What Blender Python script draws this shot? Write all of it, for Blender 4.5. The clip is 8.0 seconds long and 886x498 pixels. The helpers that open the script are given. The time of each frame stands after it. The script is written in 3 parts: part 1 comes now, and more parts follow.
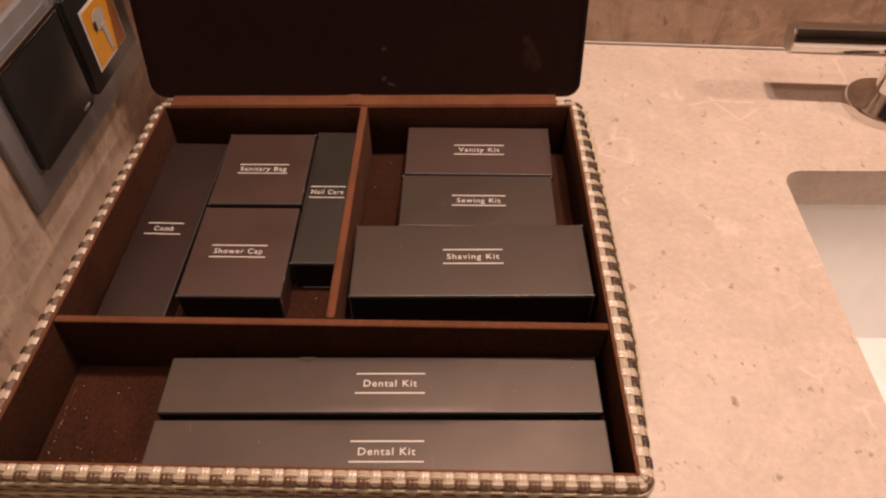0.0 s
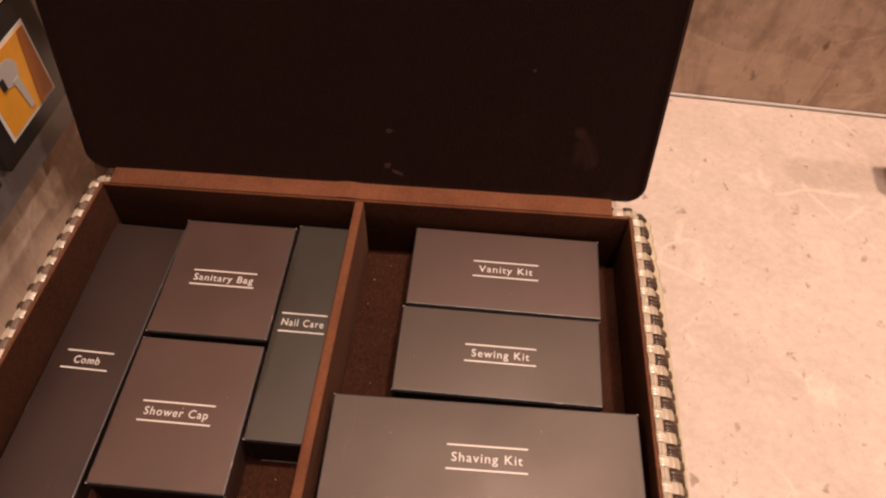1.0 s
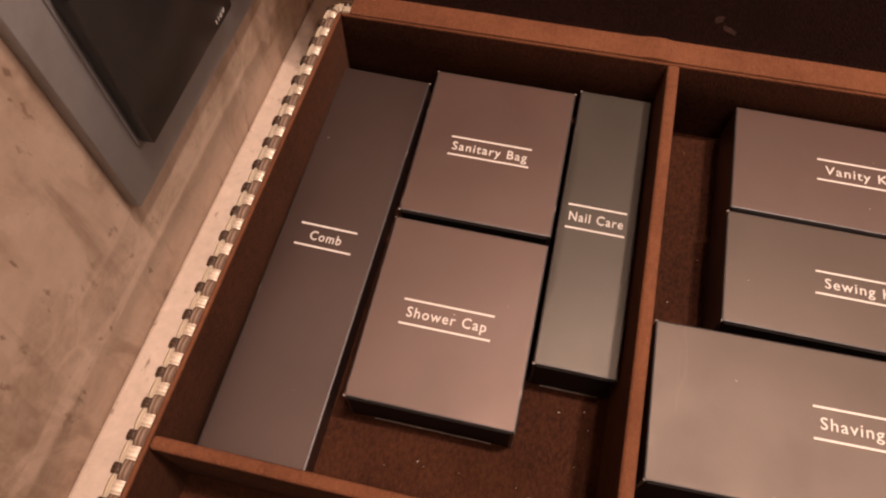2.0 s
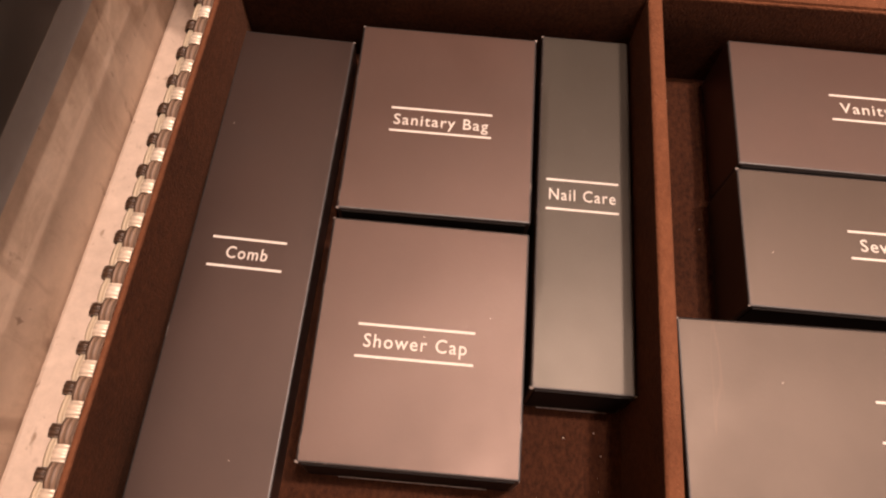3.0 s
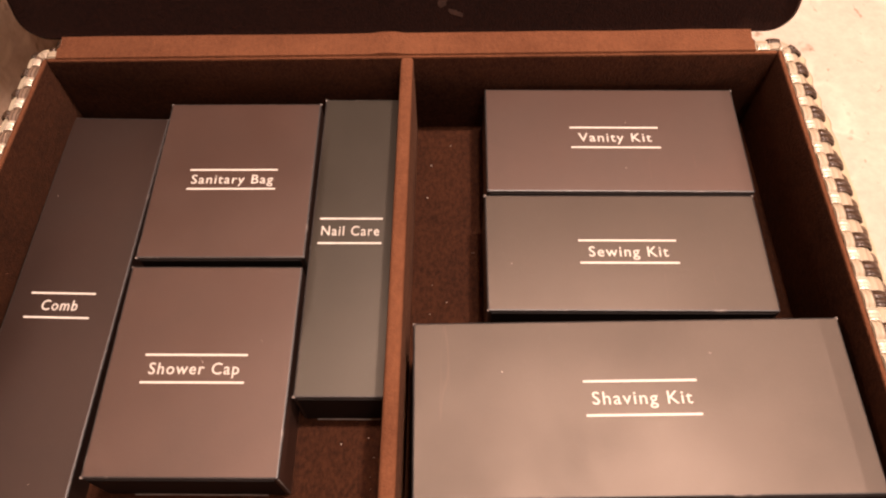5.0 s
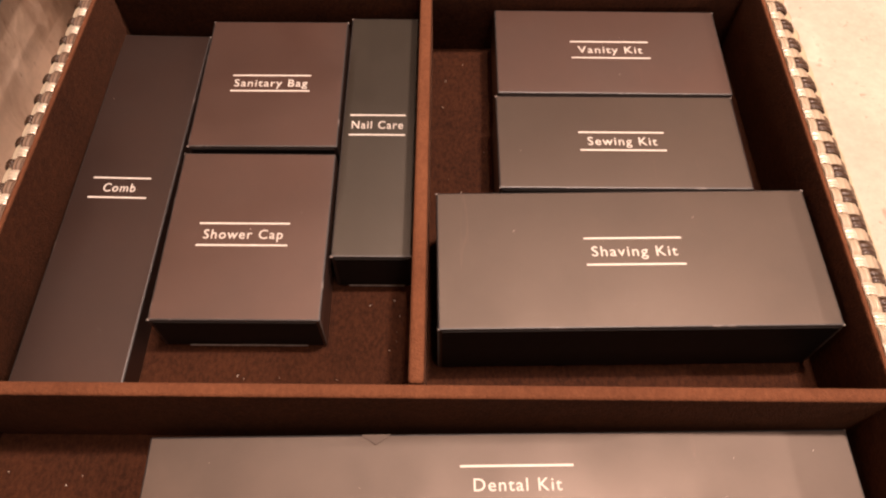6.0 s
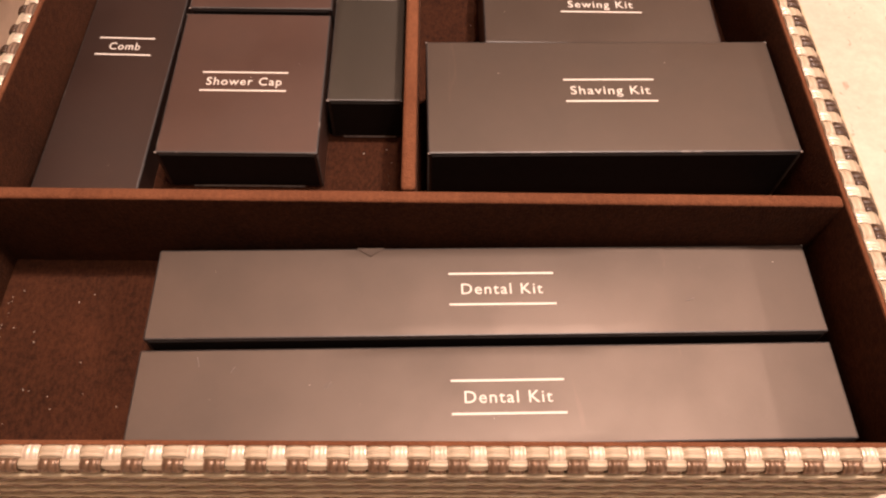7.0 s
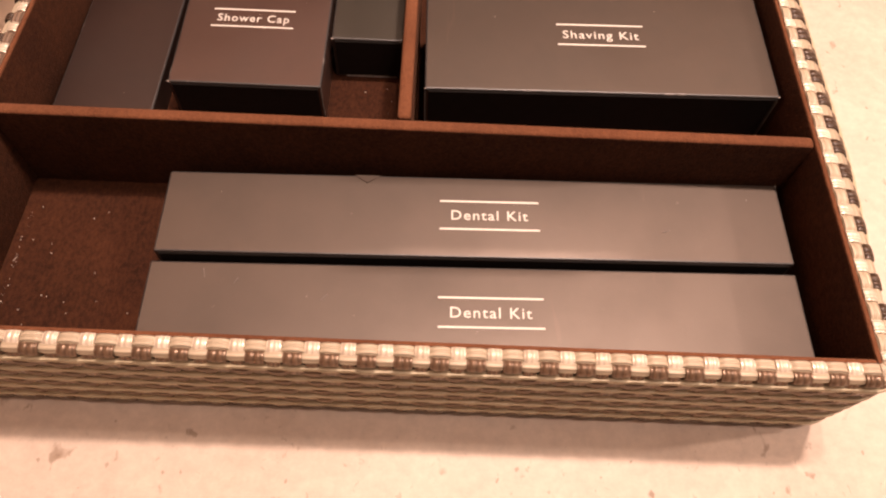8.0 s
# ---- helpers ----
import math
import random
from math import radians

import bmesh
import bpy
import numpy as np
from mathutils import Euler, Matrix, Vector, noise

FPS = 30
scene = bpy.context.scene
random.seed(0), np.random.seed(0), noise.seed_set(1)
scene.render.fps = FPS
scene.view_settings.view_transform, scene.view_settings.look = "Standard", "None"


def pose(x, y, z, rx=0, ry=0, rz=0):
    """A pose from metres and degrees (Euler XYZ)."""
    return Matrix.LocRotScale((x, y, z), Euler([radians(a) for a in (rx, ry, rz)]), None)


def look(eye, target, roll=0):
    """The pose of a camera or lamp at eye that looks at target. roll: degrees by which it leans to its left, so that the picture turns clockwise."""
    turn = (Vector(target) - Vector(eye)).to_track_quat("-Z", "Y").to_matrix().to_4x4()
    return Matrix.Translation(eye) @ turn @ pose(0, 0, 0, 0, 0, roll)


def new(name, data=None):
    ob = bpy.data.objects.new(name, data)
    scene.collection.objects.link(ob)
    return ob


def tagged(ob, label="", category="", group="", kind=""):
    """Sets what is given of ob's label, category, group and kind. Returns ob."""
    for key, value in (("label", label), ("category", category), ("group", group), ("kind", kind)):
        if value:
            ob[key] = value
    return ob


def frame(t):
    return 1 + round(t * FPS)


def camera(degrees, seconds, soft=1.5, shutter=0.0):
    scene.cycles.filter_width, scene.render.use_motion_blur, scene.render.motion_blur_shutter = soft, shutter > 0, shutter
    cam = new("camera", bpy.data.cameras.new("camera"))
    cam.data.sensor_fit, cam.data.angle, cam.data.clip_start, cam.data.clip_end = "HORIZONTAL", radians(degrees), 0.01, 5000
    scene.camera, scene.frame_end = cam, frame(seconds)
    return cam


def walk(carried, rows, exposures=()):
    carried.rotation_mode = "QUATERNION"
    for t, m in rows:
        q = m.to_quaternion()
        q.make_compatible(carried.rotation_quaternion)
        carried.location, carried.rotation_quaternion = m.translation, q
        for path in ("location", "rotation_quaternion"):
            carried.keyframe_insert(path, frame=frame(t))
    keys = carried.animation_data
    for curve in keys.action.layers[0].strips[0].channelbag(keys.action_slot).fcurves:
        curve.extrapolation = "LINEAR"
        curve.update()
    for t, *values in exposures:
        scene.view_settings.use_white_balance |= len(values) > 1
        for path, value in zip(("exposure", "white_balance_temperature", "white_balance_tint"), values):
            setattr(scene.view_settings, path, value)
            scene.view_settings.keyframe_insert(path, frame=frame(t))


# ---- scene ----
# An amenity box on a marble vanity top. Origin: crossing of the box's dividers; z = 0: the vanity top.
cam = camera(62.0, 8.0, soft=2.2)
ROWS = [  # seconds, x, y, z, yaw, pitch, roll
    (0, 0.0603, -0.2015, 0.3166, 2.01, -47.14, -0.75),
    (0.5, 0.0621, -0.1189, 0.3218, 4.98, -49.30, -0.03),
    (1, 0.0558, -0.0590, 0.3043, 4.04, -52.11, 1.54),
    (1.5, -0.0017, -0.0454, 0.2733, 12.16, -57.55, -0.69),
    (1.7, -0.0184, -0.0365, 0.2670, 15.07, -60.60, -0.96),
    (2.8, -0.0591, 0.0007, 0.2025, 2.15, -65.00, 3.70),
    (3, -0.0518, 0.0075, 0.2096, 0.38, -66.15, 4.91),
    (3.5, -0.0192, -0.0057, 0.2226, 4.20, -63.93, -1.12),
    (4, -0.0018, -0.0115, 0.2301, 2.73, -62.34, -1.39),
    (4.5, 0.0076, -0.0162, 0.2295, 1.40, -59.52, -0.90),
    (4.7, 0.0165, -0.0116, 0.2289, 1.48, -60.01, -1.02),
    (5.8, 0.0137, -0.0526, 0.2355, 0.48, -59.57, 0.16),
    (6, 0.0075, -0.0661, 0.2359, -0.24, -59.41, 0.74),
    (6.5, 0.0043, -0.0949, 0.2341, -1.65, -59.59, 1.66),
    (7, 0.0065, -0.1187, 0.2241, -2.55, -59.78, 2.74),
    (7.5, 0.0075, -0.1360, 0.2224, -2.04, -60.38, 3.51),
    (8, 0.0115, -0.1404, 0.2288, -1.66, -61.35, 3.80),
]
EXPOSURES = [(0.0, -0.32), (0.5, -0.20), (1.0, -0.16), (1.5, -0.34), (1.7, -0.15), (2.8, 0.20), (3.0, 0.25), (3.5, 0.40), (4.7, 0.45), (6.0, 0.38), (6.5, 0.38), (7.0, 0.43), (7.5, 0.47), (8.0, 0.43)]
walk(cam, [(t, pose(x, y, z, 0, 0, yaw) @ pose(0, 0, 0, 90 + pitch) @ pose(0, 0, 0, 0, 0, roll))
           for t, x, y, z, yaw, pitch, roll in ROWS], EXPOSURES)

# ---- light: a row of warm recessed spots above the vanity and an unseen fill over the room ----
world = bpy.data.worlds.new("world")
scene.world = world
world.use_nodes = True
world.node_tree.nodes["Background"].inputs[0].default_value = (1.0, 0.75, 0.55, 1)
world.node_tree.nodes["Background"].inputs[1].default_value = 0.01


def lamp(name, place, target, watts, size, colour, spread=180):
    data = bpy.data.lights.new(name, "AREA")
    data.shape, data.size, data.energy, data.color, data.spread = "DISK", size, watts, colour, radians(spread)
    ob = new(name, data)
    ob.matrix_world = look(place, target)
    return ob


WARM = (1.0, 0.725, 0.61)
lamp("vanity_spot", (0.14, 0.22, 1.50), (0.10, 0.10, 0), 2.6, 0.08, WARM, 100)
lamp("vanity_spot", (0.35, 0.24, 1.50), (0.30, 0.06, 0), 4.15, 0.08, WARM, 90)
lamp("vanity_spot", (1.72, 0.14, 1.50), (1.30, 0.06, 0), 12, 0.09, WARM, 140)
lamp("vanity_spot", (0.30, -0.24, 1.50), (0.22, -0.20, 0), 2.1, 0.10, WARM, 110)
# unseen lamp, added to brighten the box's front
lamp("room_spot", (0.55, -1.15, 1.50), (0.50, -1.10, 0), 1.8, 0.10, WARM, 150)


# ---- materials ----
def nodes_of(name):
    m = bpy.data.materials.new(name)
    m.use_nodes = True
    t = m.node_tree
    return m, t, t.nodes["Principled BSDF"]


def add(t, kind, **inputs):
    n = t.nodes.new(kind)
    for key, value in inputs.items():
        n.inputs[key.replace("_", " ")].default_value = value
    return n


def ramp(t, source, stops):
    r = t.nodes.new("ShaderNodeValToRGB")
    while len(r.color_ramp.elements) < len(stops):
        r.color_ramp.elements.new(0.5)
    for e, (at, c) in zip(r.color_ramp.elements, stops):
        e.position, e.color = at, (*c, 1) if len(c) == 3 else c
    t.links.new(source, r.inputs[0])
    return r.outputs[0]


def mix(t, fac, a, b, kind="MIX"):
    m = t.nodes.new("ShaderNodeMix")
    m.data_type, m.blend_type = "RGBA", kind
    for slot, v in ((0, fac), (6, a), (7, b)):
        if isinstance(v, (int, float)):
            m.inputs[slot].default_value = v
        elif isinstance(v, tuple):
            m.inputs[slot].default_value = (*v, 1)
        else:
            t.links.new(v, m.inputs[slot])
    return m.outputs[2]


def bump(t, p, height, strength, distance):
    b = add(t, "ShaderNodeBump", Strength=strength, Distance=distance)
    t.links.new(height, b.inputs["Height"])
    t.links.new(b.outputs[0], p.inputs["Normal"])
    return b


def coords(t, scale=(1, 1, 1), which="Object"):
    c = t.nodes.new("ShaderNodeTexCoord")
    m = t.nodes.new("ShaderNodeMapping")
    m.inputs["Scale"].default_value = scale
    t.links.new(c.outputs[which], m.inputs[0])
    return m.outputs[0]


def noise_tex(t, vector, scale, detail=3.0, rough=0.5, distortion=0.0):
    n = add(t, "ShaderNodeTexNoise", Scale=scale, Detail=detail, Roughness=rough, Distortion=distortion)
    t.links.new(vector, n.inputs["Vector"])
    return n.outputs[0]


def marble(name, pale, mid, dark, fleck, rough, cloud, stretch=(1, 1, 1), clouding=1.0, flecks=(), veins=0.0, smears=0.0):
    """Limestone-like marble: clouds at two scales, fossil crumbs, pale shell arcs, brown angular flecks (scale, threshold, depth)."""
    m, t, p = nodes_of(name)
    v = coords(t)
    wob = add(t, "ShaderNodeTexNoise", Scale=160.0, Detail=3.0)
    t.links.new(v, wob.inputs["Vector"])
    shift = t.nodes.new("ShaderNodeVectorMath")
    shift.operation = "MULTIPLY_ADD"
    t.links.new(wob.outputs[1], shift.inputs[0])
    shift.inputs[1].default_value = (0.004, 0.004, 0.004)
    t.links.new(v, shift.inputs[2])
    big = noise_tex(t, v, cloud, 5, 0.6, 0.6)
    base = ramp(t, big, [(0.33, dark), (0.5, mid), (0.66, pale)])
    patches = noise_tex(t, v, cloud * 5.5, 4, 0.6, 0.8)
    base = mix(t, 0.5 * clouding, base, ramp(t, patches, [(0.36, tuple(c * 0.72 for c in mid)), (0.52, mid), (0.64, tuple(min(1, c * 1.16) for c in pale))]))
    fine = noise_tex(t, v, 240, 5, 0.7)
    base = mix(t, 0.30, base, ramp(t, fine, [(0.3, tuple(c * 0.66 for c in mid)), (0.7, tuple(min(1, c * 1.15) for c in pale))]))
    # pale curved shell fragments
    shell = add(t, "ShaderNodeTexVoronoi", Scale=34.0)
    shell.feature = "DISTANCE_TO_EDGE"
    t.links.new(shift.outputs[0], shell.inputs["Vector"])
    rim = ramp(t, shell.outputs["Distance"], [(0.0, (1, 1, 1)), (0.05, (0, 0, 0))])
    some = ramp(t, noise_tex(t, v, 22, 2, 0.5), [(0.56, (0, 0, 0)), (0.64, (0.55, 0.55, 0.55))])
    base = mix(t, mix(t, 1.0, rim, some, "MULTIPLY"), base, tuple(min(1, c * 1.2) for c in pale))
    if veins:  # broad oblique bands
        band = noise_tex(t, coords(t, (2.2, 2.2, 6.0)), 3.0, 3, 0.5, 1.2)
        base = mix(t, ramp(t, band, [(0.50, (0, 0, 0)), (0.53, (veins, veins, veins)), (0.66, (veins * 0.4,) * 3)]), base, tuple(min(1, c * 1.15) for c in pale))
    if smears:  # brown upright smears
        smear = noise_tex(t, coords(t, (60, 60, 17)), 1.0, 4, 0.6, 0.7)
        base = mix(t, ramp(t, smear, [(0.50, (0, 0, 0)), (0.68, (smears,) * 3)]), base, (0.17, 0.085, 0.045))
    # brown flecks: sparse, angular, of uneven size
    w = t.nodes.new("ShaderNodeVectorMath")
    w.operation = "MULTIPLY"
    t.links.new(shift.outputs[0], w.inputs[0])
    w.inputs[1].default_value = stretch
    for scale, keep, size, deep in flecks:
        vor = add(t, "ShaderNodeTexVoronoi", Scale=scale)
        vor.distance = "MANHATTAN"
        t.links.new(w.outputs[0], vor.inputs["Vector"])
        spot = ramp(t, vor.outputs["Distance"], [(size * 0.7, (1, 1, 1)), (size * 1.25, (0, 0, 0))])
        pick = ramp(t, vor.outputs["Color"], [(keep, (0, 0, 0)), (keep + 0.05, (deep, deep, deep))])
        base = mix(t, mix(t, 1.0, spot, pick, "MULTIPLY"), base, fleck)
        blot = noise_tex(t, w.outputs[0], scale * 1.1, 3, 0.55, 0.2)
        base = mix(t, ramp(t, blot, [(0.67, (0, 0, 0)), (0.74, (deep * 0.7,) * 3)]), base, fleck)
    t.links.new(base, p.inputs["Base Color"])
    r = t.nodes.new("ShaderNodeMapRange")
    r.inputs[3].default_value, r.inputs[4].default_value = rough - 0.05, rough + 0.08
    t.links.new(fine, r.inputs[0])
    t.links.new(r.outputs[0], p.inputs["Roughness"])
    p.inputs["Specular IOR Level"].default_value = 0.3
    bump(t, p, fine, 0.05, 0.0005)
    return m


MARBLE = marble("cream marble", (0.650, 0.535, 0.440), (0.590, 0.475, 0.385), (0.525, 0.410, 0.325), (0.18, 0.105, 0.055), 0.50, 9, (1, 0.65, 1), 0.45,
                ((85.0, 0.89, 0.17, 0.8), (170.0, 0.86, 0.185, 0.75), (320.0, 0.80, 0.22, 0.45)))
MARBLE_WALL = marble("wall marble", (0.60, 0.465, 0.36), (0.48, 0.35, 0.255), (0.33, 0.22, 0.15), (0.14, 0.07, 0.038), 0.45, 8, (1, 1, 0.4), 1.0,
                     ((60.0, 0.86, 0.26, 0.6), (120.0, 0.84, 0.24, 0.7), (240.0, 0.78, 0.26, 0.6)), 0.5, 0.42)


def suede(name, light, dark, scuffs=False, sheen=0.07, hairy=0.45):
    m, t, p = nodes_of(name)
    v = coords(t)
    nap = noise_tex(t, coords(t, (1, 0.6, 1)), 90, 5, 0.7, 0.4)
    base = ramp(t, nap, [(0.28, dark), (0.74, light)])
    brushed = noise_tex(t, v, 22, 3, 0.5, 0.8)
    base = mix(t, 0.45, base, ramp(t, brushed, [(0.38, dark), (0.64, light)]))
    hair = noise_tex(t, coords(t, (900, 500, 700)), 1.0, 3, 0.7)
    base = mix(t, hairy, base, ramp(t, hair, [(0.35, tuple(c * 0.45 for c in dark)), (0.7, tuple(c * 1.25 for c in light))]))
    if scuffs:  # rubbed spots and faint wear on the lid's lining
        rub = noise_tex(t, coords(t, (16, 30, 22)), 1.0, 3, 0.6, 1.0)
        base = mix(t, ramp(t, rub, [(0.68, (0, 0, 0)), (0.80, (0.35, 0.35, 0.35))]), base, (0.13, 0.06, 0.04))
    t.links.new(base, p.inputs["Base Color"])
    p.inputs["Roughness"].default_value = 0.9
    p.inputs["Specular IOR Level"].default_value = 0.15
    p.inputs["Sheen Weight"].default_value = sheen
    p.inputs["Sheen Roughness"].default_value = 0.4
    p.inputs["Sheen Tint"].default_value = (0.9, 0.42, 0.24, 1)
    fibre = noise_tex(t, v, 1500, 2, 0.5)
    bump(t, p, fibre, 0.5, 0.0008)
    return m


SUEDE = suede("brown suede", (0.070, 0.0235, 0.0098), (0.021, 0.0070, 0.0035))
# paler suede: light on the top edges and hinge strip put into the colour
SUEDE_LIT = suede("lit suede edge", (0.200, 0.078, 0.037), (0.110, 0.040, 0.019), False, 0.10, 0.18)
# shade on the lid's inner face is put into this darker suede
SUEDE_LID_SHADED = suede("shaded lid suede", (0.019, 0.0058, 0.0036), (0.010, 0.0032, 0.0020), True, 0.04)


def card(name, colour, rough, gloss):
    m, t, p = nodes_of(name)
    v = coords(t)
    soft = noise_tex(t, v, 28, 3, 0.55)
    base = ramp(t, soft, [(0.3, tuple(c * 0.85 for c in colour)), (0.7, tuple(c * 1.15 for c in colour))])
    rub = noise_tex(t, coords(t, (30, 110, 30)), 1.0, 4, 0.7, 1.5)
    base = mix(t, ramp(t, rub, [(0.70, (0, 0, 0)), (0.78, (0.22, 0.22, 0.22))]), base, tuple(c * 2.6 for c in colour))
    # handling marks: faint greasy patches that change tone and gloss
    info = t.nodes.new("ShaderNodeObjectInfo")
    place = t.nodes.new("ShaderNodeVectorMath")
    place.operation = "MULTIPLY_ADD"
    t.links.new(info.outputs["Random"], place.inputs[0])
    place.inputs[1].default_value = (7.0, 5.0, 3.0)
    t.links.new(v, place.inputs[2])
    smudge = noise_tex(t, place.outputs[0], 22, 6, 0.6, 0.1)
    base = mix(t, ramp(t, smudge, [(0.48, (0, 0, 0)), (0.70, (0.6, 0.6, 0.6))]), base, tuple(c * 0.45 for c in colour))
    scratch = noise_tex(t, coords(t, (140, 9, 40)), 1.0, 2, 0.5, 2.0)
    base = mix(t, ramp(t, scratch, [(0.735, (0, 0, 0)), (0.75, (0.28, 0.28, 0.28)), (0.77, (0, 0, 0))]), base, tuple(c * 3.0 for c in colour))
    t.links.new(base, p.inputs["Base Color"])
    r = t.nodes.new("ShaderNodeMapRange")
    r.inputs[1].default_value, r.inputs[2].default_value = 0.3, 0.7
    r.inputs[3].default_value, r.inputs[4].default_value = rough - 0.05, rough + 0.06
    t.links.new(smudge, r.inputs[0])
    t.links.new(r.outputs[0], p.inputs["Roughness"])
    t.links.new(r.outputs[0], p.inputs["Coat Roughness"])
    p.inputs["Specular IOR Level"].default_value = 1.0
    p.inputs["Specular Tint"].default_value = (*gloss, 1)
    p.inputs["Coat Tint"].default_value = (*gloss, 1)
    p.inputs["Coat Weight"].default_value = 0.55
    grain = noise_tex(t, v, 900, 3, 0.6)
    bump(t, p, grain, 0.10, 0.0003)
    return m


CARD_PLUM = card("plum black card", (0.037, 0.0165, 0.0115), 0.50, (1.0, 0.82, 0.72))
CARD_DARK = card("dark plum black card", (0.018, 0.0083, 0.0060), 0.48, (0.74, 0.57, 0.49))
CARD_COAL = card("charcoal card", (0.028, 0.0185, 0.0130), 0.51, (0.87, 0.735, 0.625))
CARD_SLATE = card("slate grey card", (0.034, 0.0240, 0.0180), 0.52, (0.93, 0.785, 0.68))
CARD_GREEN = card("green black card", (0.015, 0.0118, 0.008), 0.49, (0.80, 0.72, 0.62))


# near-black flap card: shade on the carton ends put into its colour
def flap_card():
    m, t, p = nodes_of("shaded flap card")
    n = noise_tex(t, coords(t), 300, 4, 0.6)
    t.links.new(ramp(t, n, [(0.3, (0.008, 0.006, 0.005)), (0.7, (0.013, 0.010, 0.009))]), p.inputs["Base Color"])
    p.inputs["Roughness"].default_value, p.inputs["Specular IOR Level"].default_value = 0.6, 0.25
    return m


CARD_SHADED = flap_card()


def worn(name, colour):
    m, t, p = nodes_of(name)
    n = noise_tex(t, coords(t, (70, 70, 70)), 1.0, 4, 0.7)
    t.links.new(ramp(t, n, [(0.60, colour), (0.74, (0.20, 0.16, 0.14))]), p.inputs["Base Color"])
    p.inputs["Roughness"].default_value = 0.46
    p.inputs["Coat Weight"].default_value, p.inputs["Coat Roughness"].default_value = 0.6, 0.45
    return m


WORN = worn("rubbed card edge", (0.030, 0.024, 0.022))


def plain(name, colour, rough=0.5, metal=0.0, vary=0.12, scale=60.0, relief=0.05):
    m, t, p = nodes_of(name)
    n = noise_tex(t, coords(t), scale, 4, 0.6)
    t.links.new(ramp(t, n, [(0.3, tuple(c * (1 - vary) for c in colour)), (0.7, tuple(min(1, c * (1 + vary)) for c in colour))]), p.inputs["Base Color"])
    p.inputs["Roughness"].default_value, p.inputs["Metallic"].default_value = rough, metal
    if relief:
        bump(t, p, n, relief, 0.0005)
    return m


INK = plain("cream ink", (0.74, 0.68, 0.61), 0.5, vary=0.05, scale=400, relief=0)
CHROME = plain("chrome", (0.78, 0.76, 0.73), 0.10, 1.0, 0.03, 200, 0)
CHROME_END = plain("brushed chrome", (0.55, 0.53, 0.50), 0.32, 1.0, 0.05, 300, 0.03)
CERAMIC = plain("white ceramic", (0.80, 0.78, 0.74), 0.12, vary=0.02, relief=0)
PLATE = plain("grey plate", (0.24, 0.225, 0.22), 0.42, 0.15, 0.08, 120)
FLAP = plain("black flap", (0.022, 0.019, 0.018), 0.34, 0.0, 0.15, 90)
PAINT = plain("taupe paint", (0.17, 0.135, 0.105), 0.8, vary=0.04, scale=6)
TILE = plain("floor stone", (0.22, 0.16, 0.11), 0.4, vary=0.12, scale=8)
GROUT = plain("pale sealant", (0.50, 0.45, 0.40), 0.45, vary=0.05, scale=90)
ORANGE = plain("orange print", (0.80, 0.36, 0.03), 0.4, vary=0.08, scale=70, relief=0)
ORANGE_DEEP = plain("deep orange print", (0.42, 0.13, 0.015), 0.4, vary=0.08, scale=70, relief=0)
WHITE_PRINT = plain("white print", (0.78, 0.74, 0.68), 0.4, vary=0.03, relief=0)
GREY_PRINT = plain("pale grey print", (0.50, 0.47, 0.43), 0.4, vary=0.03, relief=0)
BLACK_PRINT = plain("black print", (0.02, 0.02, 0.02), 0.4, vary=0.03, relief=0)
CORE = plain("dark board core", (0.035, 0.022, 0.015), 0.9)
LINT = plain("pale lint", (0.65, 0.58, 0.50), 0.9, relief=0)


def strand(name, a, b, rough, metal, ribs=0.55):
    m, t, p = nodes_of(name)
    uv = coords(t, (1, 1, 1), "UV")
    wave = add(t, "ShaderNodeTexWave", Scale=1.0, Distortion=0.25)
    wave.bands_direction = "X"
    wave.wave_profile = "SIN"
    t.links.new(uv, wave.inputs["Vector"])
    info = t.nodes.new("ShaderNodeObjectInfo")
    long = noise_tex(t, coords(t, (1, 0.05, 1), "UV"), 2.0, 2, 0.5)
    base = mix(t, long, a, b)
    tone = ramp(t, info.outputs["Random"], [(0.0, (0.85, 0.83, 0.80)), (1.0, (1, 1, 1))])
    base = mix(t, 1.0, base, tone, "MULTIPLY")
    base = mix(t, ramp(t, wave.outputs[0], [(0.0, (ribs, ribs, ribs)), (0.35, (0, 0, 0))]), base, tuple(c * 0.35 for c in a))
    t.links.new(base, p.inputs["Base Color"])
    p.inputs["Roughness"].default_value, p.inputs["Metallic"].default_value = rough, metal
    bump(t, p, wave.outputs[0], 0.6, 0.0004)
    return m


STRAND_PALE = strand("champagne strand", (0.58, 0.49, 0.36), (0.72, 0.62, 0.47), 0.42, 0.12, 0.3)
STRAND_TAN = strand("tan strand", (0.20, 0.128, 0.086), (0.28, 0.185, 0.127), 0.6, 0.0, 0.85)
STRAND_TAUPE = strand("taupe strand", (0.36, 0.27, 0.205), (0.48, 0.37, 0.29), 0.40, 0.2)
STRAND_BROWN = strand("glossy brown strand", (0.17, 0.105, 0.065), (0.26, 0.165, 0.105), 0.35, 0.4)
STRAND_STRAW = strand("straw strand", (0.52, 0.435, 0.285), (0.64, 0.54, 0.375), 0.50, 0.05, 0.3)
STRAND_BEIGE = strand("beige strand", (0.46, 0.375, 0.265), (0.58, 0.475, 0.35), 0.46, 0.05, 0.25)
STRAND_UMBER = strand("umber strand", (0.22, 0.145, 0.092), (0.30, 0.20, 0.13), 0.55, 0.0)
STRAND_GLINT = strand("glinting strand", (0.74, 0.62, 0.49), (0.84, 0.73, 0.59), 0.34, 0.2, 0.25)
